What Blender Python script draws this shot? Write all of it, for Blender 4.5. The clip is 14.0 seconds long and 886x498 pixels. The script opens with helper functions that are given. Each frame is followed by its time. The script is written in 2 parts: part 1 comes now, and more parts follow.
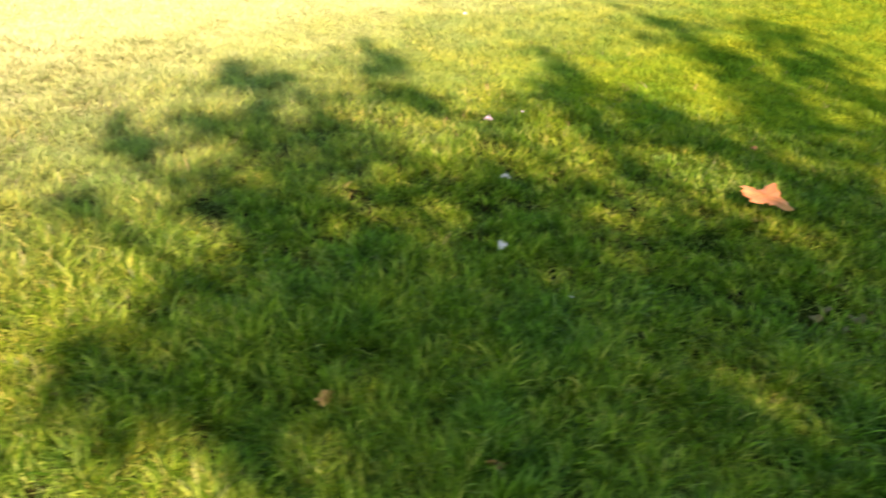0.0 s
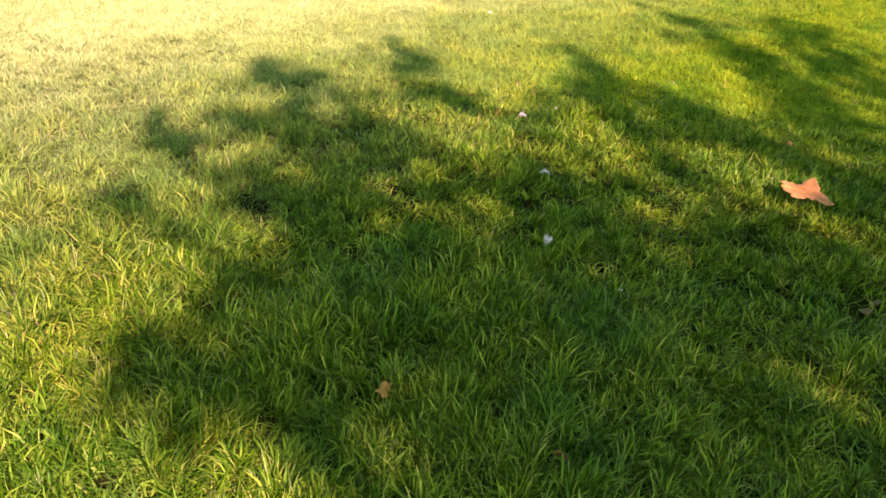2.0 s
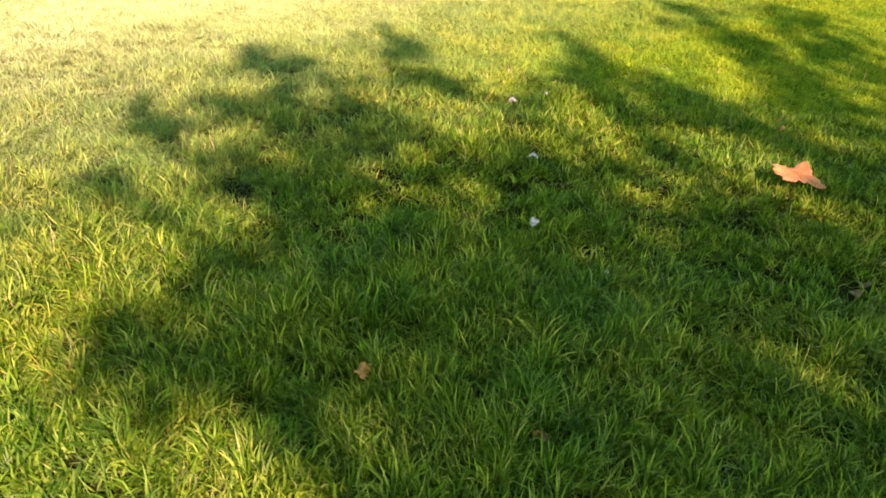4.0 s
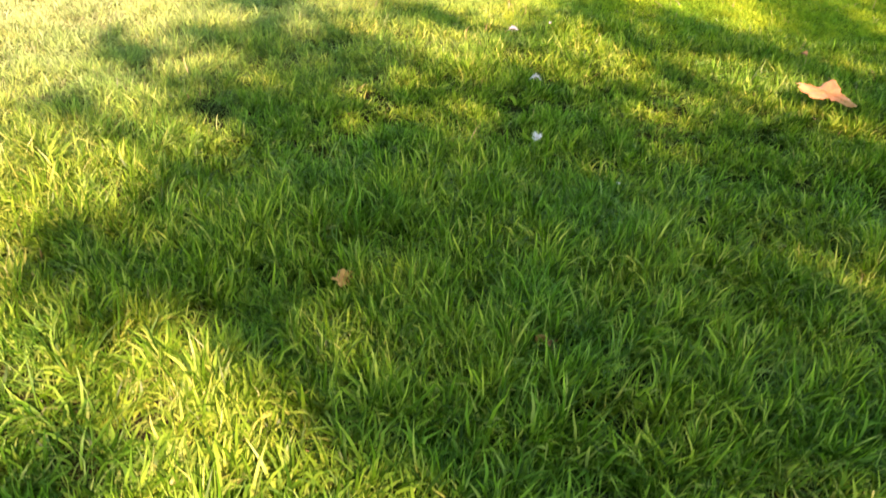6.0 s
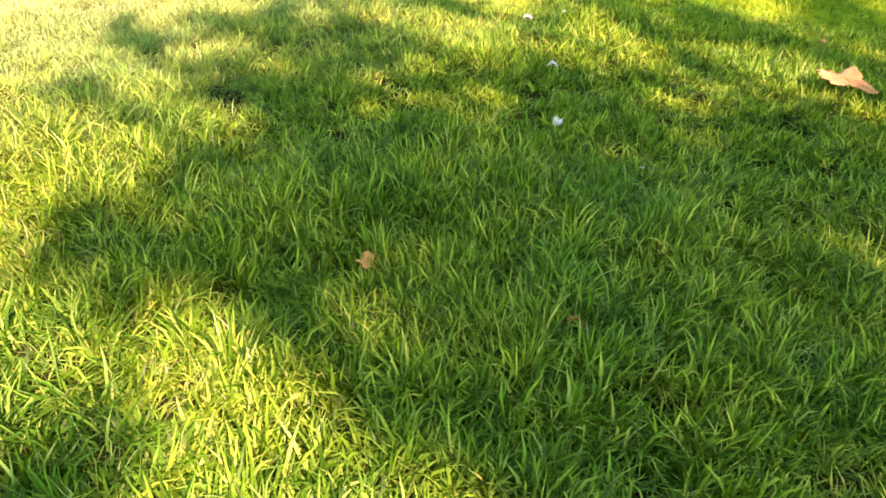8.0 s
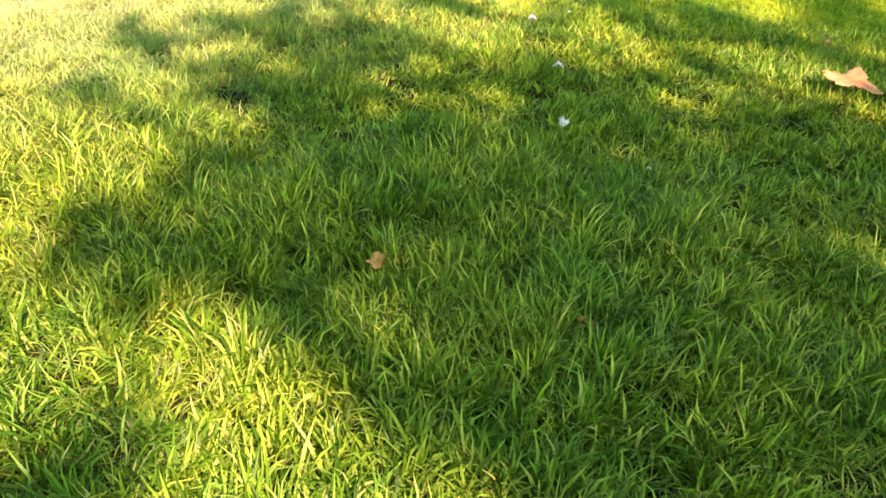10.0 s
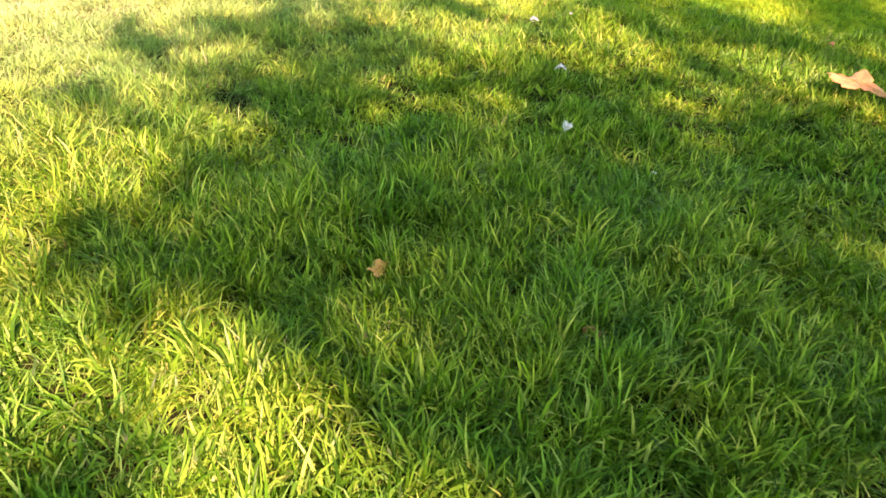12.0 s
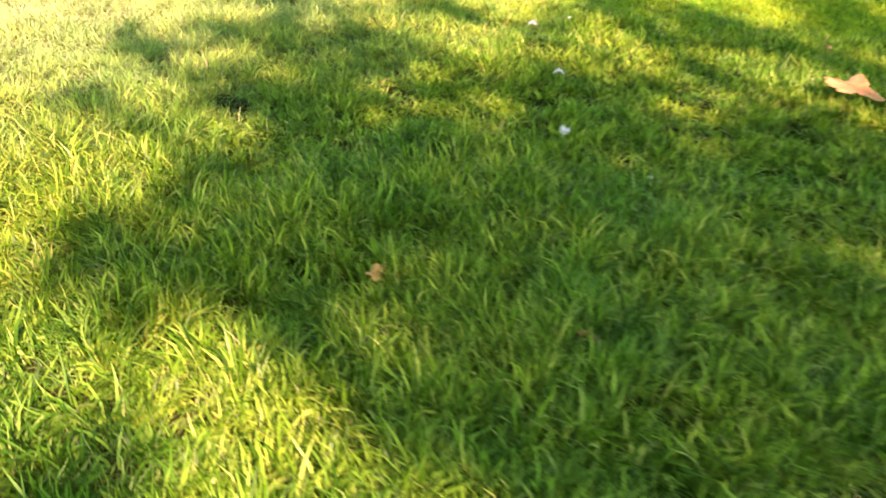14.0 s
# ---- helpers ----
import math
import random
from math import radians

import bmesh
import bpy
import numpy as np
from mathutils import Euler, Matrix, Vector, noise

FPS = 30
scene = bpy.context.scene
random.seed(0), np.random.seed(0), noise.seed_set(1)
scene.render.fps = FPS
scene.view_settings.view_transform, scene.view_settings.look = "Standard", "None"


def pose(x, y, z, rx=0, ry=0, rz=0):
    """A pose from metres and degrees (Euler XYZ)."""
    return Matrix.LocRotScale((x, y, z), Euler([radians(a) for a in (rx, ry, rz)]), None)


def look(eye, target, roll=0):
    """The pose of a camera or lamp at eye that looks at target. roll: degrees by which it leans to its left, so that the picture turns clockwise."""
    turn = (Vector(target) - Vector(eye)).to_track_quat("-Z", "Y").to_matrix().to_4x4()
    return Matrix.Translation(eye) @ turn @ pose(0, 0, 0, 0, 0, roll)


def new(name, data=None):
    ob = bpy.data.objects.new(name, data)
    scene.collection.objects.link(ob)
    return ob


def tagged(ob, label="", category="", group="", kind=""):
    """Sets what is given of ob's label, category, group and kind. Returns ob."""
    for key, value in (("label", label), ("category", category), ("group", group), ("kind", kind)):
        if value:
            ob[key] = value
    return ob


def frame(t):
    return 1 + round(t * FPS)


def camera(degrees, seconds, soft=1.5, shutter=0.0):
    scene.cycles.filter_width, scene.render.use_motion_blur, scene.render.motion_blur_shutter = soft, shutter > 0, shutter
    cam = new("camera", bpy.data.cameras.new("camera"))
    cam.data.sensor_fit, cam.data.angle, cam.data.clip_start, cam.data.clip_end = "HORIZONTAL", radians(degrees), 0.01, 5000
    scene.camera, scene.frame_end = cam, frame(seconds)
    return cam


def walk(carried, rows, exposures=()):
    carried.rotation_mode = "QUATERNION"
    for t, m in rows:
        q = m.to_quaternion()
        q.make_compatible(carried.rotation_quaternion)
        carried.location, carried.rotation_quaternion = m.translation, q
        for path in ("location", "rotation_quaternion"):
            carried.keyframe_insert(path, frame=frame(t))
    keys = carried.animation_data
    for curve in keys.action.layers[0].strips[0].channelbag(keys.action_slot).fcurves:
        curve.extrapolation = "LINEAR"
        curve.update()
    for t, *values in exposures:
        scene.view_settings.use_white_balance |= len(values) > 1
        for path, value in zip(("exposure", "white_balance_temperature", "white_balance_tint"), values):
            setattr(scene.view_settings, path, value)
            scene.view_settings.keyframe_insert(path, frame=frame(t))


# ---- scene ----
cam = camera(60.0, 14.0, soft=1.65, shutter=1.2)
PATH = [
    (0, (0.352, 0.552, 1.313), (0.208, 2.243, 0.255), 5.5),
    (0.1, (0.323, 0.546, 1.306), (0.176, 2.238, 0.249), 5.44),
    (0.2, (0.297, 0.541, 1.3), (0.148, 2.234, 0.244), 5.39),
    (0.3, (0.28, 0.538, 1.295), (0.129, 2.231, 0.241), 5.35),
    (0.5, (0.254, 0.533, 1.289), (0.1, 2.227, 0.236), 5.3),
    (1, (0.232, 0.525, 1.283), (0.078, 2.218, 0.23), 5.2),
    (1.5, (0.226, 0.52, 1.281), (0.07, 2.213, 0.229), 5.1),
    (2, (0.225, 0.52, 1.279), (0.07, 2.214, 0.227), 5.2),
    (2.2, (0.225, 0.52, 1.279), (0.07, 2.214, 0.227), 5.2),
    (4.3, (0.289, 0.538, 1.204), (0.129, 2.224, 0.141), 4.84),
    (4.5, (0.294, 0.55, 1.171), (0.132, 2.235, 0.106), 4.7),
    (5, (0.304, 0.576, 1.1), (0.138, 2.259, 0.032), 4.4),
    (5.5, (0.319, 0.599, 1.015), (0.146, 2.28, -0.055), 4.0),
    (6, (0.327, 0.612, 0.935), (0.151, 2.29, -0.138), 3.8),
    (6.5, (0.322, 0.612, 0.901), (0.145, 2.29, -0.173), 3.7),
    (7, (0.308, 0.608, 0.895), (0.131, 2.287, -0.177), 3.7),
    (7.5, (0.3, 0.611, 0.891), (0.124, 2.29, -0.182), 3.7),
    (8, (0.278, 0.612, 0.884), (0.1, 2.29, -0.189), 3.7),
    (10.5, (0.259, 0.605, 0.889), (0.081, 2.283, -0.184), 3.7),
    (11, (0.264, 0.613, 0.892), (0.087, 2.291, -0.182), 3.8),
    (11.5, (0.253, 0.619, 0.894), (0.077, 2.297, -0.179), 3.8),
    (12, (0.249, 0.637, 0.881), (0.072, 2.316, -0.19), 3.7),
    (12.5, (0.235, 0.662, 0.878), (0.057, 2.342, -0.194), 3.8),
    (13, (0.236, 0.664, 0.888), (0.06, 2.344, -0.183), 3.8),
    (13.5, (0.225, 0.653, 0.885), (0.048, 2.334, -0.183), 3.8),
    (13.8, (0.231, 0.648, 0.888), (0.054, 2.329, -0.181), 3.78),
    (13.9, (0.239, 0.641, 0.891), (0.061, 2.321, -0.178), 3.75),
    (14, (0.256, 0.626, 0.899), (0.077, 2.306, -0.172), 3.7),
]
walk(cam, [(t, look(eye, target, roll)) for t, eye, target, roll in PATH],
     [(0.0, 3.23, 8600, 7), (0.5, 3.09, 8600, 7), (2.0, 2.95, 8600, 7), (4.5, 3.21, 8600, 7), (6.5, 3.81, 8600, 7), (8.0, 3.92, 8600, 7), (11.0, 3.83, 8600, 7), (14.0, 3.84, 8600, 7)])

# ---- world, sun, exposure ----
SUN_AZIMUTH, SUN_HEIGHT = radians(-58), radians(42)
TO_SUN = Vector((math.cos(SUN_AZIMUTH) * math.cos(SUN_HEIGHT), math.sin(SUN_AZIMUTH) * math.cos(SUN_HEIGHT), math.sin(SUN_HEIGHT)))

world = bpy.data.worlds.new("sky")
scene.world = world
world.use_nodes = True
wn = world.node_tree.nodes
sky = wn.new("ShaderNodeTexSky")
sky.sky_type, sky.sun_disc = "NISHITA", False
sky.sun_elevation, sky.sun_rotation = SUN_HEIGHT, math.pi / 2 - SUN_AZIMUTH
wn["Background"].inputs["Strength"].default_value = 0.075
world.node_tree.links.new(sky.outputs["Color"], wn["Background"].inputs["Color"])

sun_data = bpy.data.lights.new("sun", "SUN")
sun_data.energy, sun_data.angle, sun_data.color = 5.0, radians(0.62), (1.0, 0.54, 0.70)
sun = new("sun", sun_data)
sun.matrix_world = look(TO_SUN * 50, (0, 0, 0))


# ---- materials ----
def material(name):
    m = bpy.data.materials.new(name)
    m.use_nodes = True
    m.node_tree.nodes.clear()
    return m, m.node_tree.nodes, m.node_tree.links


def node(nodes, kind, **values):
    n = nodes.new(kind)
    for key, value in values.items():
        n.inputs[key.replace("_", " ")].default_value = value
    return n


def ramp(nodes, links, source, stops):
    r = nodes.new("ShaderNodeValToRGB")
    while len(r.color_ramp.elements) < len(stops):
        r.color_ramp.elements.new(0.5)
    for e, (at, c) in zip(r.color_ramp.elements, stops):
        e.position, e.color = at, (*c, 1)
    links.new(source, r.inputs[0])
    return r.outputs[0]


def mixed(nodes, links, factor, a, b, blend="MIX"):
    m = nodes.new("ShaderNodeMix")
    m.data_type, m.blend_type = "RGBA", blend
    for value, slot in ((factor, 0), (a, 6), (b, 7)):
        if isinstance(value, bpy.types.NodeSocket):
            links.new(value, m.inputs[slot])
        else:
            m.inputs[slot].default_value = value if slot == 0 else (*value, 1)
    return m.outputs[2]


def noise_at(nodes, links, scale, detail=3.0, rough=0.6):
    geo = nodes.new("ShaderNodeNewGeometry")
    n = node(nodes, "ShaderNodeTexNoise", Scale=scale, Detail=detail, Roughness=rough)
    links.new(geo.outputs["Position"], n.inputs["Vector"])
    return n.outputs["Fac"]


def leafy(name, colour, nodes, links, m, shine, rough, through_light, warm):
    """Thin living or dry leaf: diffuse, a soft sheen, and light that comes through."""
    out = nodes.new("ShaderNodeOutputMaterial")
    p = node(nodes, "ShaderNodeBsdfPrincipled", Roughness=rough)
    p.inputs["Specular IOR Level"].default_value = shine
    tl = nodes.new("ShaderNodeBsdfTranslucent")
    mix = node(nodes, "ShaderNodeMixShader", Fac=through_light)
    links.new(colour, p.inputs["Base Color"])
    links.new(mixed(nodes, links, 1.0, colour, warm, "MULTIPLY"), tl.inputs["Color"])
    links.new(p.outputs[0], mix.inputs[1])
    links.new(tl.outputs[0], mix.inputs[2])
    links.new(mix.outputs[0], out.inputs[0])
    return m


def bleach_and_haze(nodes, links):
    """The turf is bleached, and glare and haze are put into its colour, in a ragged patch at the far open corner of the
    lawn.
    """
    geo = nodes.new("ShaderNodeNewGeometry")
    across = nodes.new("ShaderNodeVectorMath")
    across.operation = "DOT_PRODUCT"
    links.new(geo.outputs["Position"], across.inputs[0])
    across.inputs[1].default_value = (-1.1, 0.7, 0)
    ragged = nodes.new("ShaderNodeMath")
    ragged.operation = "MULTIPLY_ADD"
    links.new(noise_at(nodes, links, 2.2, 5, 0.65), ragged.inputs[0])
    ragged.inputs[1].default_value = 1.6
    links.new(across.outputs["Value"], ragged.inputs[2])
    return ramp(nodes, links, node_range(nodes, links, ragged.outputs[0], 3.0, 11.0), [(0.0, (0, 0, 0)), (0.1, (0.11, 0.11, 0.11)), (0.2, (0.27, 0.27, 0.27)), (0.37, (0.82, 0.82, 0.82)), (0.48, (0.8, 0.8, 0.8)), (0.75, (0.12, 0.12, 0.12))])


def node_range(nodes, links, source, low, high):
    r = node(nodes, "ShaderNodeMapRange", **{"From_Min": low, "From_Max": high})
    links.new(source, r.inputs[0])
    return r.outputs[0]


def grass_material(name, stops, shine=0.08, rough=0.4, through_light=0.45):
    m, nodes, links = material(name)
    geo = nodes.new("ShaderNodeNewGeometry")
    each = ramp(nodes, links, geo.outputs["Random Per Island"], stops)
    patch = ramp(nodes, links, noise_at(nodes, links, 3.4, 4), [(0.36, (0.62, 0.82, 0.8)), (0.64, (1.3, 1.12, 0.95))])
    colour = mixed(nodes, links, 1.0, each, patch, "MULTIPLY")
    clump = ramp(nodes, links, noise_at(nodes, links, 21, 3), [(0.36, (0.66, 0.74, 0.75)), (0.64, (1.25, 1.16, 1.1))])
    colour = mixed(nodes, links, 1.0, colour, clump, "MULTIPLY")
    # this pale tone carries painted haze and glare as well as bleached grass
    colour = mixed(nodes, links, bleach_and_haze(nodes, links), colour, (0.27, 0.37, 0.16))
    return leafy(name, colour, nodes, links, m, shine, rough, through_light, (1.4, 1.1, 0.9))


BLADES = [(0.0, (0.010, 0.034, 0.002)), (0.3, (0.036, 0.10, 0.006)), (0.62, (0.080, 0.178, 0.016)), (0.9, (0.138, 0.25, 0.034)), (0.99, (0.2, 0.27, 0.065))]
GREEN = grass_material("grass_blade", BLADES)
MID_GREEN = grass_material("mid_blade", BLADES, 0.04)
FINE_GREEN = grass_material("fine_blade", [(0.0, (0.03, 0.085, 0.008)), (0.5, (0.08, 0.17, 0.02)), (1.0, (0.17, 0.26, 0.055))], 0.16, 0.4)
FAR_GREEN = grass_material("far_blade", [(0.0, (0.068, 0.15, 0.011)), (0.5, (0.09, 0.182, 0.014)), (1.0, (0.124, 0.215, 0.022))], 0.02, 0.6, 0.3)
# near-black green: the shade low between the tufts is put into the colour
LOW_SHADE_GREEN = grass_material("low_shade_blade", [(0.0, (0.007, 0.02, 0.002)), (0.7, (0.014, 0.038, 0.003)), (1.0, (0.03, 0.045, 0.008))], 0.02, 0.6, 0.1)
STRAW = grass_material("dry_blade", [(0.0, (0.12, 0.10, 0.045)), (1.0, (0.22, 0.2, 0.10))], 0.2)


def soil_material():
    m, nodes, links = material("soil_and_thatch")
    out = nodes.new("ShaderNodeOutputMaterial")
    p = node(nodes, "ShaderNodeBsdfPrincipled", Roughness=0.95)
    p.inputs["Specular IOR Level"].default_value = 0.0
    # brown-black soil, darkened in colour to deepen the shade in gaps between blades
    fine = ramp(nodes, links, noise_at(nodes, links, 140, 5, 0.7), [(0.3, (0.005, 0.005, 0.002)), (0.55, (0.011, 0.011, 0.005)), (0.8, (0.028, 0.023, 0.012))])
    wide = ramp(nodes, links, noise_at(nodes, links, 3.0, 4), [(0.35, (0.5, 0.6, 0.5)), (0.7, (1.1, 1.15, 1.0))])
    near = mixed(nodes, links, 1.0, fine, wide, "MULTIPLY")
    # away from the walk this darkening gives way to a lighter green thatch
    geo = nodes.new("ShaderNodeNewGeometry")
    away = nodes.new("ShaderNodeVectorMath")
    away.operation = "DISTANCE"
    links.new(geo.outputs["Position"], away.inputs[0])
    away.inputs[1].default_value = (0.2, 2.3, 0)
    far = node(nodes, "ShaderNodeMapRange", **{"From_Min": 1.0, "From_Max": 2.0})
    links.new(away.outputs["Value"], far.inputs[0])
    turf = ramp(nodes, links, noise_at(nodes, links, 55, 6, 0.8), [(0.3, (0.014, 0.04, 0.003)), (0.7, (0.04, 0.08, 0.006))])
    turf = mixed(nodes, links, 1.0, turf, ramp(nodes, links, noise_at(nodes, links, 1.2, 4), [(0.35, (0.75, 0.85, 0.75)), (0.65, (1.15, 1.1, 1.0))]), "MULTIPLY")
    # the ground pales with the blades, for the same painted haze and bleaching
    turf = mixed(nodes, links, bleach_and_haze(nodes, links), turf, (0.16, 0.22, 0.08))
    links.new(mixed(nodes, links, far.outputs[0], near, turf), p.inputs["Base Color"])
    bump = node(nodes, "ShaderNodeBump", Strength=0.8, Distance=0.01)
    links.new(noise_at(nodes, links, 90, 5, 0.7), bump.inputs["Height"])
    links.new(bump.outputs[0], p.inputs["Normal"])
    links.new(p.outputs[0], out.inputs[0])
    return m


def dead_leaf_material(name, light, dark, vein):
    m, nodes, links = material(name)
    colour = ramp(nodes, links, noise_at(nodes, links, 28, 6, 0.7), [(0.3, dark), (0.6, light)])
    spots = ramp(nodes, links, noise_at(nodes, links, 160, 3), [(0.28, (0.55, 0.45, 0.4)), (0.42, (1, 1, 1))])
    colour = mixed(nodes, links, 1.0, colour, spots, "MULTIPLY")
    return leafy(name, colour, nodes, links, m, 0.25, 0.6, 0.18, vein)


def bark_material():
    m, nodes, links = material("bark")
    out = nodes.new("ShaderNodeOutputMaterial")
    p = node(nodes, "ShaderNodeBsdfPrincipled", Roughness=0.9)
    links.new(ramp(nodes, links, noise_at(nodes, links, 5, 6, 0.7), [(0.35, (0.10, 0.08, 0.055)), (0.65, (0.28, 0.25, 0.19))]), p.inputs["Base Color"])
    bump = node(nodes, "ShaderNodeBump", Strength=0.7, Distance=0.02)
    links.new(noise_at(nodes, links, 22, 5), bump.inputs["Height"])
    links.new(bump.outputs[0], p.inputs["Normal"])
    links.new(p.outputs[0], out.inputs[0])
    return m


def down_material():
    m, nodes, links = material("white_down")
    colour = ramp(nodes, links, noise_at(nodes, links, 60, 3), [(0.3, (0.30, 0.31, 0.31)), (0.7, (0.48, 0.48, 0.47))])
    return leafy("white_down", colour, nodes, links, m, 0.2, 0.7, 0.3, (1, 1, 1))


def tree_leaf_material():
    m, nodes, links = material("tree_leaf")
    geo = nodes.new("ShaderNodeNewGeometry")
    colour = ramp(nodes, links, geo.outputs["Random Per Island"], [(0.0, (0.04, 0.09, 0.02)), (1.0, (0.09, 0.14, 0.03))])
    return leafy("tree_leaf", colour, nodes, links, m, 0.4, 0.45, 0.15, (1.3, 1.2, 0.5))


SOIL, BARK, DOWN, TREE_LEAF = soil_material(), bark_material(), down_material(), tree_leaf_material()
TAN = dead_leaf_material("tan_dry_leaf", (0.23, 0.12, 0.036), (0.14, 0.066, 0.02), (1.1, 0.9, 0.6))
AMBER = dead_leaf_material("amber_dry_leaf", (0.33, 0.19, 0.05), (0.21, 0.11, 0.025), (1.2, 0.9, 0.5))
DUN = dead_leaf_material("dun_leaf_litter", (0.10, 0.092, 0.032), (0.036, 0.033, 0.012), (1.0, 0.85, 0.6))
RUSSET = dead_leaf_material("russet_dry_leaf", (0.17, 0.09, 0.025), (0.07, 0.04, 0.012), (1.1, 0.8, 0.5))


# ---- building helpers ----
def mesh_from(name, verts, faces, mat, smooth=True):
    me = bpy.data.meshes.new(name)
    me.from_pydata([tuple(v) for v in verts], [], faces)
    if smooth:
        me.polygons.foreach_set("use_smooth", [True] * len(me.polygons))
    me.materials.append(mat)
    me.update()
    return me


def part(name, me, parent, label=""):
    ob = new(name, me)
    ob.parent = parent
    if label:
        ob["label"] = label
    return ob


def value_noise(x, y, size, seed):
    """Smooth noise from 0 to 1 over the plan, with features of about that size."""
    table = np.random.RandomState(seed).rand(64, 64)
    u, v = x / size, y / size
    iu, iv = np.floor(u).astype(int), np.floor(v).astype(int)
    fu, fv = u - iu, v - iv
    fu, fv = fu * fu * (3 - 2 * fu), fv * fv * (3 - 2 * fv)
    at = lambda a, b: table[a % 64, b % 64]
    return (at(iu, iv) * (1 - fu) + at(iu + 1, iv) * fu) * (1 - fv) + (at(iu, iv + 1) * (1 - fu) + at(iu + 1, iv + 1) * fu) * fv


def soil_height(x, y):
    return 0.016 * (value_noise(x, y, 0.55, 3) - 0.5) + 0.008 * (value_noise(x, y, 0.17, 4) - 0.5)


# ---- the ground: one sheet, finer near the walk, that reaches the horizon ----
def build_ground():
    edges = np.r_[-3000, -800, -200, -60, -25, -12, np.arange(-6, 9.01, 0.1), 12, 25, 60, 200, 800, 3000]
    gx, gy = np.meshgrid(edges, edges)
    near = (np.abs(gx) < 9.5) & (np.abs(gy) < 9.5)
    gz = np.where(near, soil_height(gx, gy), 0.0)
    n = len(edges)
    faces = [(r * n + c, r * n + c + 1, (r + 1) * n + c + 1, (r + 1) * n + c) for r in range(n - 1) for c in range(n - 1)]
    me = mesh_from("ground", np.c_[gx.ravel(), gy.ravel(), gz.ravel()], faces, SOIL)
    tagged(new("ground", me), "dark soil, deepened for the shade between blades, and thatch under an open mown lawn", "lawn", kind="structure")


build_ground()


# ---- grass ----
def blade_mesh(name, x, y, length, width, turn, lean, bend, twist, curl, mat, spans=4):
    """Blades as tapered strips that lean, bend over and curl; every argument up to the material is one number a blade."""
    n, rows = len(x), spans + 1
    along = np.linspace(0, 1, rows)
    taper = np.interp(along, [0, 0.26, 0.52, 0.78, 1], [0.7, 1.0, 0.95, 0.7, 0.06])
    pos = np.c_[x, y, soil_height(x, y) - 0.004]
    verts = np.empty((n, 2 * rows, 3))
    for k in range(rows):
        way = turn + curl * along[k]
        ahead = np.c_[np.cos(way), np.sin(way), np.zeros(n)]
        side = np.c_[-np.sin(way + twist), np.cos(way + twist), 0.25 * np.sin(twist)]
        if k:
            angle = lean + bend * ((along[k] + along[k - 1]) / 2) ** 1.4
            step = (length / spans)[:, None]
            pos = pos + step * (np.sin(angle)[:, None] * ahead + np.cos(angle)[:, None] * np.array([0, 0, 1.0]))
        half = (width * taper[k] / 2)[:, None] * side
        verts[:, 2 * k], verts[:, 2 * k + 1] = pos - half, pos + half
    verts[:, :, 2] = np.maximum(verts[:, :, 2], soil_height(verts[:, :, 0], verts[:, :, 1]) + 0.002)
    one = np.array([[2 * k, 2 * k + 1, 2 * k + 3, 2 * k + 2] for k in range(spans)])
    quads = (np.arange(n)[:, None, None] * 2 * rows + one[None]).reshape(-1)
    me = bpy.data.meshes.new(name)
    me.vertices.add(n * 2 * rows)
    me.vertices.foreach_set("co", verts.ravel())
    me.loops.add(len(quads))
    me.loops.foreach_set("vertex_index", quads.astype(np.int32))
    me.polygons.add(n * spans)
    me.polygons.foreach_set("loop_start", np.arange(0, len(quads), 4, dtype=np.int32))
    me.polygons.foreach_set("use_smooth", np.ones(n * spans, bool))
    me.materials.append(mat)
    me.update(calc_edges=True)
    return me


def fan(rng, near, far, density, margin, fade_in=0.0, fade_out=0.0):
    """Random places on the lawn between two distances, inside a fan that widens away from the walk; they thin out over the fades at both ends."""
    n = int(density * (far - near) * 9.6)
    y, x = rng.uniform(near, far, n), rng.uniform(-5.2, 4.4, n)
    margin = margin * rng.uniform(0.3, 2.2, n)
    keep = (x > -0.55 - 0.7 * (y - 1.35) - margin) & (x < 1.1 + 0.37 * (y - 1.7) + margin) & (y < 6.2 + 0.48 * x + margin)
    keep &= (y - near > fade_in * rng.rand(n)) & (far - y > fade_out * rng.rand(n))
    return x[keep], y[keep]


# hollows in the turf where the grass stands thin and low: place and radius
HOLLOWS = ((0.49, 2.56, 0.07), (-0.17, 2.92, 0.06), (0.03, 2.0, 0.07), (0.53, 1.57, 0.06), (1.37, 2.54, 0.15), (1.2, 2.09, 0.07), (-0.55, 1.73, 0.05), (-1.0, 2.6, 0.06), (0.44, 1.72, 0.05))


def thinned(x, y):
    """How full the grass stands, from 0.32 in the middle of a hollow to 1."""
    full = np.ones(len(x))
    for hx, hy, r in HOLLOWS:
        full = np.minimum(full, 0.32 + 0.68 * np.clip(np.hypot(x - hx, (y - hy) * 1.2) / (1.6 * r), 0, 1) ** 2)
    return full


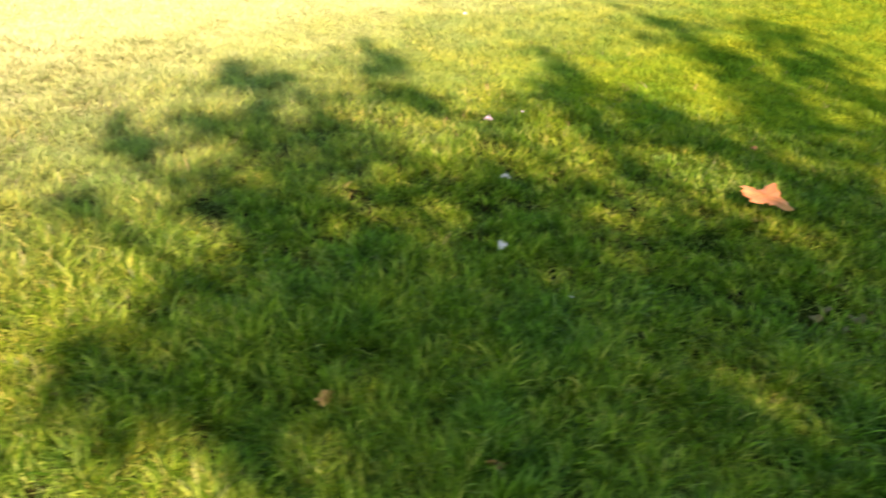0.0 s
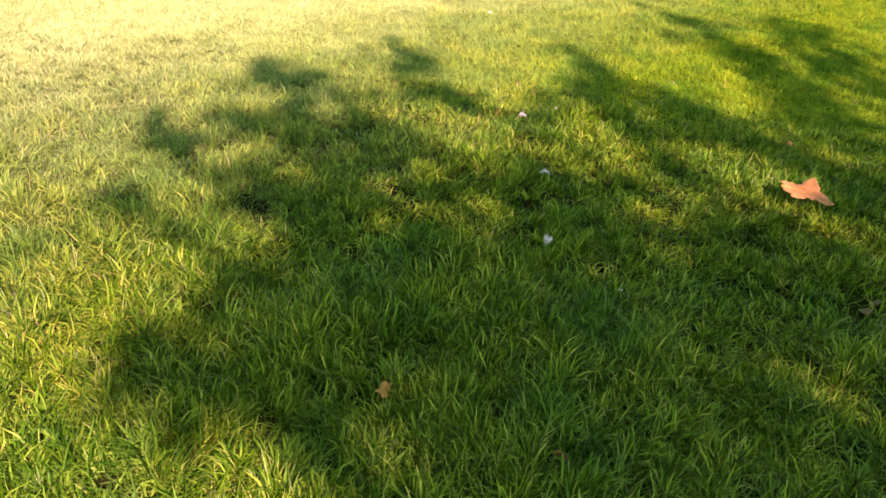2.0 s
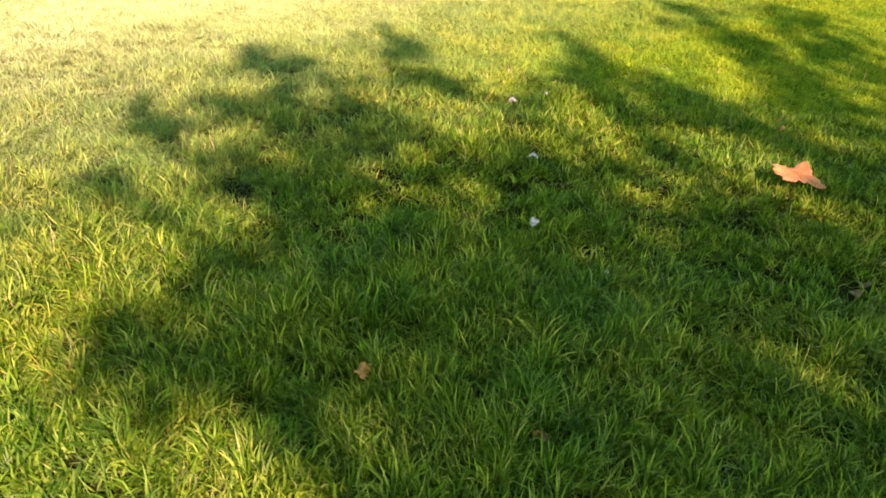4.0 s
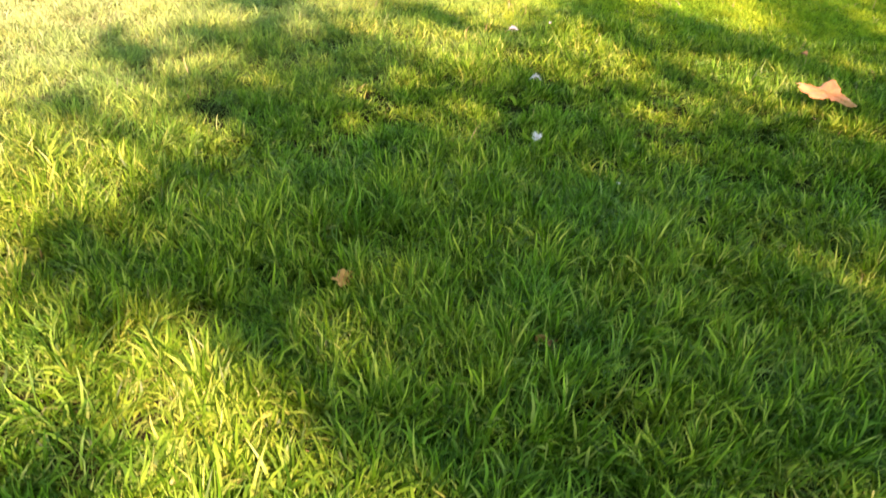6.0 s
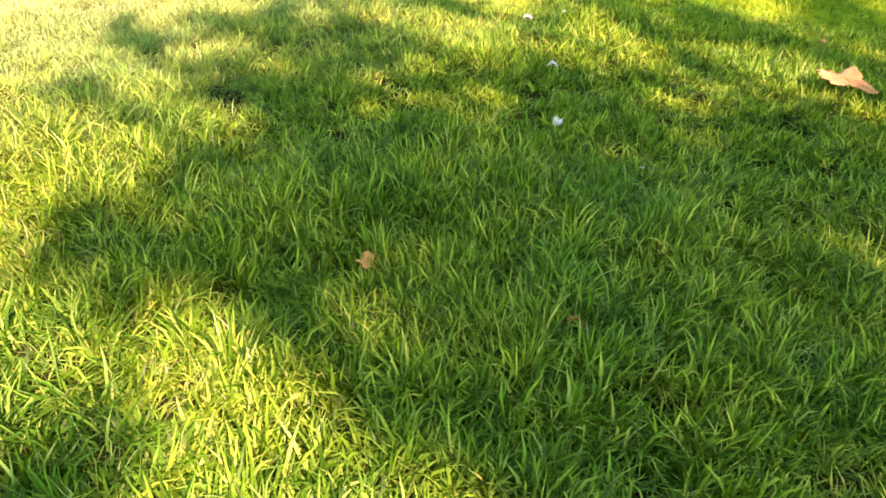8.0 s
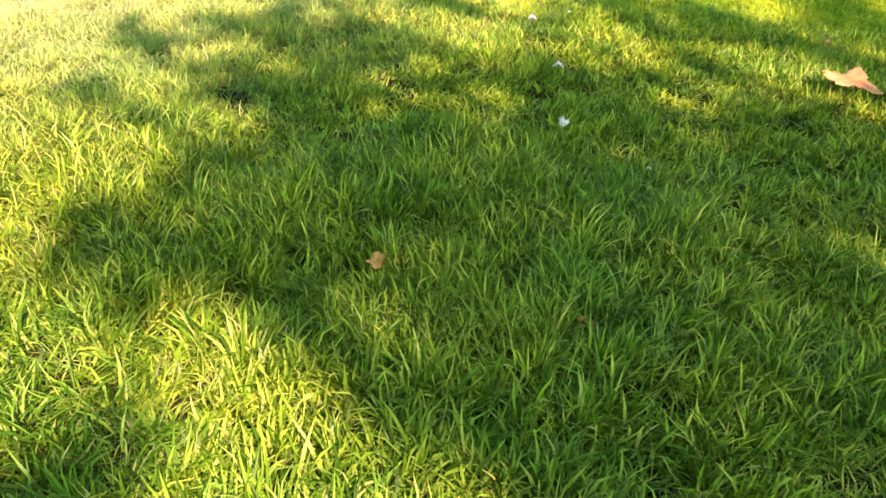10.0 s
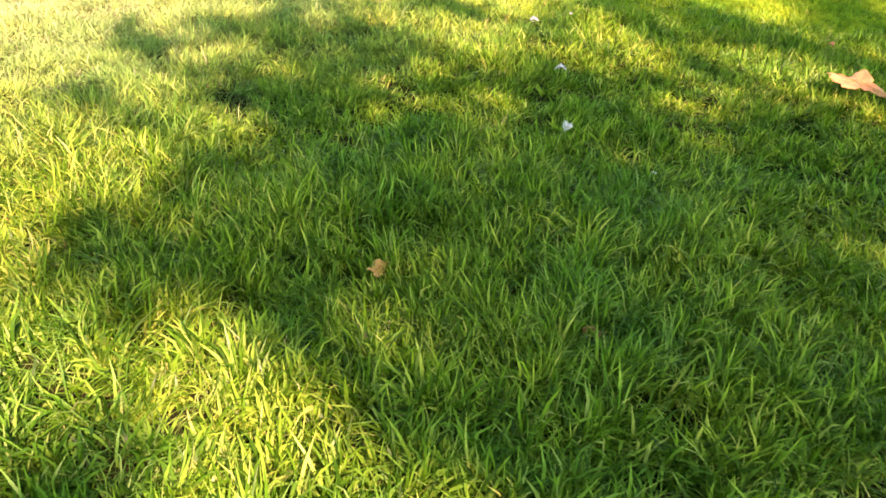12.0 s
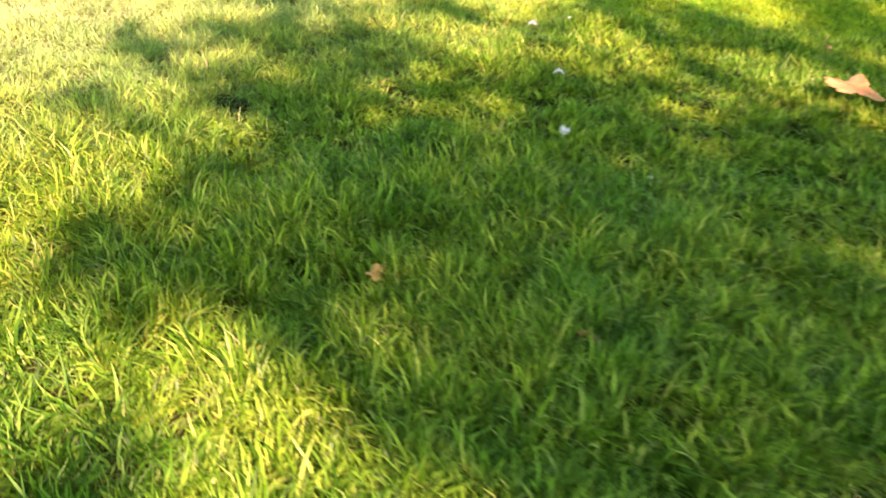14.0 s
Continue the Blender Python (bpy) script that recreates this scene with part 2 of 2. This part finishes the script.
def tufts(rng, cx, cy, blades, radius, length, width, upright=1.0):
    """Blades that spring from tufts at these centres, arch outwards and flop over, swayed by the lie of the lawn."""
    m = len(cx)
    many = rng.poisson(blades * rng.uniform(0.5, 1.5, m) * thinned(cx, cy))
    own = np.repeat(np.arange(m), many)
    n = len(own)
    out = rng.normal(0, 1, (n, 2))
    spread = (radius * rng.uniform(0.6, 1.4, m))[own]
    x, y = cx[own] + spread * out[:, 0], cy[own] + spread * out[:, 1]
    flow = 2 * math.pi * (1.3 * value_noise(x, y, 0.55, 13) + 0.5 * value_noise(x, y, 0.2, 14))
    sway = 0.15 + 1.1 * value_noise(x, y, 0.3, 15) ** 1.5
    lay = 0.55 * out + 0.85 * sway[:, None] * np.c_[np.cos(flow), np.sin(flow)] + 0.5 * rng.normal(0, 1, (m, 2))[own] + rng.normal(0, 0.6, (n, 2))
    turn, pull = np.arctan2(lay[:, 1], lay[:, 0]), np.hypot(lay[:, 0], lay[:, 1])
    tall = length * (rng.uniform(0.75, 1.25, m))[own] * (0.5 + 0.5 * value_noise(x, y, 0.13, 17) + 0.42 * value_noise(x, y, 0.42, 12)) * rng.uniform(0.3, 1.25, n) * (0.5 + 0.5 * thinned(x, y))
    lean = np.clip((0.30 * pull + rng.normal(0, 0.16, n)) / upright, 0.0, 1.3)
    bend = np.where(rng.rand(n) < 0.45, rng.uniform(0.0, 1.2, n), rng.uniform(0.8, 2.8, n)) * (0.6 + 0.8 * value_noise(x, y, 0.27, 16)) / upright
    return x, y, tall, width * rng.uniform(0.5, 1.4, n), turn, lean, bend, rng.normal(0, 0.7, n), rng.normal(0, 1.1, n)


def build_grass():
    rng = np.random.RandomState(5)
    # nearest and farthest edge, tufts a square metre, blades a tuft, tuft radius, length, width, fades, spans, material
    zones = (
        (0.75, 1.75, 640, 50, 0.0125, 0.084, 0.0053, 0.0, 0.35, 3, GREEN),
        (1.4, 2.6, 660, 60, 0.0110, 0.076, 0.0044, 0.35, 0.5, 3, GREEN),
        (0.75, 2.6, 500, 12, 0.0180, 0.090, 0.0022, 0.0, 0.5, 3, FINE_GREEN),
        (2.1, 4.3, 560, 47, 0.0120, 0.059, 0.0043, 0.5, 0.9, 2, MID_GREEN),
        (2.1, 4.3, 420, 12, 0.0200, 0.060, 0.0025, 0.5, 0.9, 2, FINE_GREEN),
        (3.4, 8.0, 760, 28, 0.0250, 0.041, 0.0056, 0.9, 0.0, 1, FAR_GREEN),
    )
    for near, far, density, blades, radius, length, width, fade_in, fade_out, spans, mat in zones:
        cx, cy = fan(rng, near, far, density, 0.2, fade_in, fade_out)
        me = blade_mesh("grass", *tufts(rng, cx, cy, blades, radius, length, width), mat, spans)
        tagged(new("grass", me), "fine thin lawn grass blades among broader ones" if mat == FINE_GREEN else "green lawn grass in soft leaning tufts", "grass", kind="stuff")
    # short blades that close the turf between the tufts, coloured dark to deepen the shade
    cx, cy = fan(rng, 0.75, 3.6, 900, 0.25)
    me = blade_mesh("undergrowth", *tufts(rng, cx, cy, 7, 0.03, 0.034, 0.0045), LOW_SHADE_GREEN, 2)
    tagged(new("undergrowth", me), "short green blades low in the turf, darkened for the shade between tufts", "grass", kind="stuff")
    cx, cy = fan(rng, 0.75, 5.0, 30, 0.3)
    me = blade_mesh("dry_grass", *tufts(rng, cx, cy, 4, 0.05, 0.07, 0.0024, 0.7), STRAW, 3)
    tagged(new("dry_grass", me), "thin straw-coloured dead blades lying in the lawn", "dry grass", kind="stuff")
    cx, cy = np.r_[rng.uniform(-7, 8, 7000), rng.uniform(-14, 15, 4000)], np.r_[rng.uniform(-4, 10, 7000), rng.uniform(-13, 18, 4000)]
    keep = ~((cx > -0.72 - 0.7 * (cy - 1.35)) & (cx < 1.25 + 0.37 * (cy - 1.7)) & (cy < 6.4 + 0.48 * cx) & (cy > 1.0))
    me = blade_mesh("grass", *tufts(rng, cx[keep], cy[keep], 5, 0.07, 0.1, 0.02), FAR_GREEN, 2)
    tagged(new("grass", me), "open lawn grass round the shaded corner", "grass", kind="stuff")


build_grass()


# ---- the tree that shades the lawn ----
def aloft(x, y, h):
    """The place at height h whose shadow falls on (x, y)."""
    return Vector((x, y, 0)) + TO_SUN * (h / TO_SUN.z)


def tube(points, radii, sides=8):
    verts, faces = [], []
    for k, (p, r) in enumerate(zip(points, radii)):
        way = (points[min(k + 1, len(points) - 1)] - points[max(k - 1, 0)]).normalized()
        a = way.orthogonal().normalized()
        b = way.cross(a)
        for s in range(sides):
            w = 2 * math.pi * s / sides
            verts.append(p + r * (math.cos(w) * a + math.sin(w) * b))
        if k:
            for s in range(sides):
                faces.append(((k - 1) * sides + s, (k - 1) * sides + (s + 1) % sides, k * sides + (s + 1) % sides, k * sides + s))
    return verts, faces


# boughs: where the shadow of the tip and of the inner end falls, spread of the twigs, how leafy
LOW_BOUGHS = (
    (-0.44, 2.21, -0.05, 2.15, 0.070, 1.00),
    (-0.30, 1.86, -0.02, 1.88, 0.060, 1.00),
    (-1.08, 4.02, -0.60, 3.70, 0.100, 0.60),
    (-0.92, 3.28, -0.38, 3.42, 0.065, 0.78),
    (-0.56, 4.60, -0.18, 3.98, 0.085, 0.70),
    (-0.26, 3.94, 0.11, 3.73, 0.078, 0.56),
    (-1.20, 3.22, -1.02, 2.95, 0.060, 0.60),
    (-0.82, 2.90, -0.23, 3.06, 0.060, 0.88),
    (-0.66, 2.66, 0.02, 2.88, 0.085, 0.88),
    (-1.03, 2.60, -0.98, 2.58, 0.035, 0.80),
    (1.30, 3.27, 1.46, 3.20, 0.058, 0.72),
    (-0.37, 2.39, 0.24, 2.58, 0.090, 0.88),
)
MIDDLE_BOUGHS = (
    (-0.58, 2.03, -0.46, 2.10, 0.045, 0.68),
    (-0.47, 1.86, -0.12, 1.99, 0.060, 0.68),
    (-0.19, 2.17, 0.26, 2.31, 0.090, 0.73),
    (0.44, 4.82, 0.65, 4.36, 0.085, 0.80),
    (0.40, 4.06, 1.10, 4.06, 0.104, 0.88),
    (0.71, 3.77, 0.92, 3.36, 0.072, 0.88),
    (0.15, 3.31, 0.52, 3.10, 0.078, 0.64),
    (0.28, 2.60, 0.48, 2.68, 0.040, 1.04),
    (1.22, 5.92, 1.51, 5.14, 0.111, 0.88),
    (1.51, 5.14, 1.65, 4.51, 0.098, 1.08),
    (1.93, 6.02, 2.13, 4.86, 0.120, 1.19),
    (1.53, 4.15, 1.89, 3.87, 0.135, 1.19),
    (1.10, 3.80, 1.62, 3.52, 0.065, 1.28),
    (1.36, 3.62, 1.62, 3.28, 0.078, 1.36),
    (1.48, 3.26, 1.80, 3.06, 0.091, 1.20),
    (0.82, 3.46, 0.95, 3.12, 0.058, 0.57),
)
HIGH_BOUGHS = (
    (1.52, 3.57, 1.85, 3.40, 0.117, 0.96),
    (0.42, 2.67, 0.99, 2.91, 0.110, 0.72),
    (0.99, 2.62, 1.75, 2.87, 0.120, 0.80),
    (0.34, 2.28, 0.97, 2.38, 0.125, 1.17),
    (0.03, 1.95, 0.49, 1.92, 0.095, 1.37),
    (0.50, 1.88, 1.25, 2.00, 0.125, 1.37),
    (0.06, 1.66, 0.30, 1.64, 0.060, 1.85),
    (-0.42, 1.80, -0.08, 1.70, 0.035, 1.02),
    (-0.74, 1.93, -0.50, 1.87, 0.060, 0.65),
    (0.22, 1.53, 0.42, 1.50, 0.050, 1.56),
    (0.34, 1.44, 0.95, 1.62, 0.090, 1.85),
    (1.40, 2.30, 2.40, 2.50, 0.160, 1.40),
    (2.30, 3.90, 2.90, 3.30, 0.260, 1.04),
    (0.60, 0.95, 1.60, 1.10, 0.160, 1.30),
    (-0.40, 1.31, -0.22, 1.20, 0.050, 0.45),
    (0.95, 2.45, 1.50, 2.55, 0.110, 1.20),
)
# gaps between the twigs: where the sun comes through, and how wide
GAPS = (
    (-0.58, 2.45, 0.12), (-0.67, 2.24, 0.12), (-0.41, 2.07, 0.10), (0.10, 2.88, 0.07), (0.64, 3.42, 0.10), (1.10, 3.48, 0.20), (0.98, 3.56, 0.14), (1.24, 3.40, 0.13),
    (-0.17, 2.68, 0.045), (-0.40, 1.60, 0.10), (-0.16, 1.51, 0.10), (-0.04, 1.55, 0.06), (-0.02, 1.38, 0.10), (1.36, 3.04, 0.08), (1.62, 3.63, 0.05), (0.18, 3.49, 0.10),
    (-0.14, 3.40, 0.08), (-0.45, 3.62, 0.09), (-0.28, 3.52, 0.10), (-0.10, 3.50, 0.10), (0.07, 3.42, 0.10), (-0.80, 2.80, 0.10), (-0.95, 2.74, 0.10), (0.02, 1.83, 0.11),
    (0.08, 1.74, 0.10), (0.92, 3.20, 0.075), (1.10, 3.15, 0.07), (-0.08, 2.78, 0.06), (1.04, 2.08, 0.15), (1.26, 3.02, 0.09),
)
TRUNK = Vector((11.0, -9.2, 0))


def build_tree():
    rng, inner_rng = random.Random(9), random.Random(10)
    tree = tagged(new("tree"), "broad-leaved tree whose crown shades the lawn", "tree")
    tree.location = TRUNK
    top = Vector((0.1, 0.15, 6.3))
    v, f = tube([Vector((0, 0, -0.1)), Vector((0, 0, 0.25)), Vector((0.05, 0, 1.8)), Vector((0, 0.08, 4.0)), top, Vector((0.2, 0.3, 9.4))], [0.42, 0.3, 0.25, 0.22, 0.17, 0.05], 14)
    part("trunk", mesh_from("trunk", v, f, BARK), tree)
    leaves, leaf_faces = [], []

    def leaf(p, rng):
        foot = p + TRUNK - TO_SUN * (p.z / TO_SUN.z)
        if any((foot.x - gx) ** 2 + (foot.y - gy) ** 2 < r * r for gx, gy, r in GAPS):
            return
        size = rng.uniform(0.07, 0.12)
        m = Euler((rng.gauss(0, 0.6), rng.gauss(0, 0.6), rng.uniform(0, 6.3))).to_matrix()
        start = len(leaves)
        for k in range(10):
            w = 2 * math.pi * k / 10
            r = size * (1.0 if k % 2 == 0 else 0.62) * (0.55 if k == 5 else 1)
            leaves.append(p + m @ Vector((r * math.cos(w), r * math.sin(w), 0.25 * r * abs(math.sin(w)))))
        leaf_faces.append(tuple(range(start, start + 10)))

    # the body of the crown, in clumps, clear of the lit side of the lawn
    mass = random.Random(12)
    for _ in range(420):
        w, q, h = mass.uniform(0, 6.3), mass.random() ** 0.5, mass.uniform(-1, 1)
        wide = math.sqrt(1 - 0.8 * h * h)
        at = Vector((-3.4 + 6.6 * q * wide * math.cos(w), 3.2 + 6.6 * q * wide * math.sin(w), 8.2 + 2.6 * h))
        edge = abs(mass.gauss(0, 0.45))
        for _ in range(mass.randint(25, 50)):
            p = at + Vector((mass.gauss(0, 0.42), mass.gauss(0, 0.42), mass.gauss(0, 0.3)))
            foot = p + TRUNK - TO_SUN * (p.z / TO_SUN.z)
            if foot.x > 1.5 + 0.37 * max(foot.y - 1.7, 0) or (foot.y < 0.75 - 0.5 * edge and foot.x > -0.4 + edge - 0.3 * foot.y):
                leaf(p, mass)

    rows = []
    for boughs, low, high in ((LOW_BOUGHS, 6.6, 7.3), (MIDDLE_BOUGHS, 7.2, 7.9), (HIGH_BOUGHS, 7.8, 8.5)):
        for a, b, c, d, w, n in boughs:
            h = random.Random(round(1000 * (a + 7 * b))).uniform(low, high)
            rows.append((aloft(a, b, h) - TRUNK, aloft(c, d, h - 0.2) - TRUNK, w, n))
    for k in range(9):
        w = radians(-120 + 25 * k)
        out, h = Vector((math.cos(w), math.sin(w), 0)), rng.uniform(6.4, 9.2)
        rows.append((out * rng.uniform(3, 3.8) + Vector((0, 0, h)), out * 0.8 + Vector((0, 0, h - 0.5)), 0.4, 1.0))
    for tip, inner, spread, leafy_ness in rows:
        rng = random.Random(round(1000 * (tip.x + 7 * tip.y)))
        low = top + Vector((0, 0, rng.uniform(-0.9, 0.6)))
        line = [low, low.lerp(inner, 0.5) + Vector((0, 0, 0.25)), inner, inner.lerp(tip, 0.5) + Vector((0, 0, 0.08)), tip]
        v, f = tube(line, [0.07, 0.05, 0.03, 0.014, 0.005])
        part("limb", mesh_from("limb", v, f, BARK), tree)
        # the crown thickens towards the trunk, clear of the lit side of the lawn
        for _ in range(110):
            p = low.lerp(inner, inner_rng.uniform(0.1, 0.9)) + Vector((inner_rng.gauss(0, 0.3), inner_rng.gauss(0, 0.3), inner_rng.gauss(0.1, 0.25)))
            foot = p + TRUNK - TO_SUN * (p.z / TO_SUN.z)
            if foot.x > 1.4 + 0.37 * max(foot.y - 1.7, 0):
                leaf(p, inner_rng)
        reach = (tip - inner).length + 2 * spread
        count = int(230 * leafy_ness * reach * spread * 2 / math.sin(SUN_HEIGHT)) + 2
        for _ in range(count):
            s = rng.uniform(-0.12, 1.04)
            wide = spread * (1.12 - 0.25 * max(s, 0))
            leaf(inner.lerp(tip, s) + Vector((rng.gauss(0, wide), rng.gauss(0, wide), rng.gauss(0, wide * 0.9))), rng)
    crown = part("crown", mesh_from("crown", leaves, leaf_faces, TREE_LEAF, False), tree)
    crown["kind"] = "stuff"


build_tree()


# ---- fallen leaves and feathers in the grass ----
def fallen_leaf(name, label, at, size, turn, tilt, lobes, curl, mat, group=""):
    """A dry lobed leaf: lobes are (angle, length) pairs; the rim curls up and down."""
    thing = tagged(new(name), label, "fallen leaf", group)
    thing.matrix_world = pose(*at, tilt[0], tilt[1], turn)
    rings, sides = 8, 90
    verts, faces = [Vector((0, 0, 0))], []

    def rim(w):
        r = 0.46
        for angle, length, wide in lobes:
            d = abs((w - radians(angle) + math.pi) % (2 * math.pi) - math.pi)
            r = max(r, length * (1 - 0.62 * (d / wide) ** 1.15) if d < wide else 0)
        return r * (1 + 0.04 * math.sin(17 * w) + 0.03 * math.sin(29 * w))

    for k in range(1, rings + 1):
        for s in range(sides):
            w = 2 * math.pi * s / sides
            r = size * rim(w) * k / rings
            q = k / rings
            z = size * curl * (q * q * (0.32 * math.sin(2 * w + 0.6) + 0.22 * math.sin(3 * w)) + 0.05 * q * math.sin(9 * w))
            verts.append(Vector((r * math.cos(w), r * math.sin(w), z)))
    for s in range(sides):
        faces.append((0, 1 + s, 1 + (s + 1) % sides))
        for k in range(rings - 1):
            a, b = 1 + k * sides, 1 + (k + 1) * sides
            faces.append((a + s, b + s, b + (s + 1) % sides, a + (s + 1) % sides))
    blade = part("leaf_blade", mesh_from("leaf_blade", verts, faces, mat), thing)
    thick = blade.modifiers.new("thickness", "SOLIDIFY")
    thick.thickness = 0.0008
    for angle, length, wide in lobes:
        w = radians(angle)
        way = [Vector((size * length * q * math.cos(w), size * length * q * math.sin(w), size * curl * q * q * (0.32 * math.sin(2 * w + 0.6) + 0.22 * math.sin(3 * w)) + 0.0006)) for q in (0.0, 0.3, 0.6, 0.9)]
        v, f = tube(way, [size * 0.011, size * 0.008, size * 0.005, size * 0.002], 5)
        part("vein", mesh_from("vein", v, f, mat), blade)
    back = radians(lobes[0][0] + 180)
    way = [Vector((size * q * math.cos(back), size * q * math.sin(back), 0.02 * size + 0.12 * size * q * q)) for q in (0.0, 0.25, 0.5)]
    v, f = tube(way, [size * 0.012, size * 0.008, size * 0.01], 6)
    part("leaf_stalk", mesh_from("leaf_stalk", v, f, mat), thing)
    return thing


fallen_leaf("fallen_leaf", "large curled tan dry lobed leaf lying on the grass", (1.306, 3.238, 0.067), 0.119, 12, (6, 3),
            ((-39, 0.92, 0.75), (52, 0.8, 0.6), (150, 0.80, 1.2), (186, 0.84, 1.2), (215, 0.84, 1.0), (262, 0.6, 0.9)), 0.28, TAN)
fallen_leaf("small_leaf", "small amber dry leaf caught among the grass blades", (-0.004, 1.858, 0.036), 0.032, 60, (24, 6),
            ((0, 1.0, 0.8), (60, 0.8, 0.8), (-60, 0.75, 0.8), (150, 0.8, 0.8), (-150, 0.75, 0.8)), 0.6, AMBER)
fallen_leaf("small_leaf", "small russet leaf scrap sunk in the grass", (0.414, 1.738, 0.042), 0.028, 200, (25, -15),
            ((0, 1.0, 0.6), (70, 0.6, 0.6), (-70, 0.7, 0.6), (180, 0.7, 0.6)), 0.9, RUSSET)

fallen_leaf("small_leaf", "small russet leaf scrap lying among the far grass blades", (1.37, 3.74, 0.044), 0.024, 40, (12, 8),
            ((0, 1.0, 0.7), (75, 0.6, 0.6), (-75, 0.7, 0.6), (180, 0.7, 0.7)), 0.7, RUSSET)
# dead leaves in the bare hollow at the edge of the lawn's dark side
for x, y, size, turn, tilt in ((1.31, 2.53, 0.026, 15, (20, 12)), (1.36, 2.59, 0.030, 130, (-14, 18)), (1.39, 2.49, 0.026, 250, (24, -10)), (1.44, 2.56, 0.032, 310, (10, -22)), (1.34, 2.46, 0.020, 75, (-20, 8))):
    fallen_leaf("dead_leaf", "dull brown curled dead leaf on bare soil", (x, y, 0.018), size, turn, tilt,
                ((0, 1.0, 0.9), (80, 0.55, 0.9), (-80, 0.6, 0.9), (180, 0.8, 0.9)), 0.9, DUN, "dead leaves in the bare hollow")


def feather(at, length, turn, tilt, seed):
    """A curled white down feather: a quill and two rows of loose barbs."""
    rng = random.Random(seed)
    thing = tagged(new("feather"), "small white down feather lying on the grass", "feather", "feathers on the lawn")
    thing.matrix_world = pose(*at, tilt, 0, turn)
    arch = lambda s: Vector((length * (s - 0.5), 0.12 * length * math.sin(3 * s), 0.28 * length * math.sin(math.pi * s)))
    line = [arch(k / 6) for k in range(7)]
    v, f = tube(line, [length * 0.018 * (1 - 0.13 * k) for k in range(7)], 5)
    part("quill", mesh_from("quill", v, f, DOWN), thing)
    verts, faces = [], []
    for k in range(120):
        s, sign = rng.uniform(0.1, 1.0), (1 if k % 2 else -1)
        p = arch(s)
        reach = length * (0.18 + 0.3 * math.sin(math.pi * min(1, s * 0.85 + 0.12))) * rng.uniform(0.7, 1.1)
        way = Vector((0.6 + rng.gauss(0, 0.25), sign, 0.25 + rng.gauss(0, 0.45))).normalized()
        a = len(verts)
        thin = Vector((length * 0.015, 0, length * 0.006))
        mid = p + way * reach * 0.55 + Vector((0, 0, reach * 0.12))
        verts += [p - thin, p + thin, mid + thin, mid - thin, p + way * reach + Vector((reach * 0.2, 0, -reach * 0.05))]
        faces += [(a, a + 1, a + 2, a + 3), (a + 3, a + 2, a + 4)]
    part("vane", mesh_from("vane", verts, faces, DOWN), thing)
    return thing


feather((0.36, 2.635, 0.044), 0.04, 70, 10, 1)
feather((0.335, 3.135, 0.043), 0.036, 10, -8, 2)
feather((0.226, 3.68, 0.043), 0.034, 20, 5, 3)
feather((0.58, 2.423, 0.040), 0.013, 140, 0, 4)
feather((0.372, 3.80, 0.05), 0.016, 80, 0, 5)
feather((-0.06, 5.33, 0.04), 0.026, 30, 4, 6)
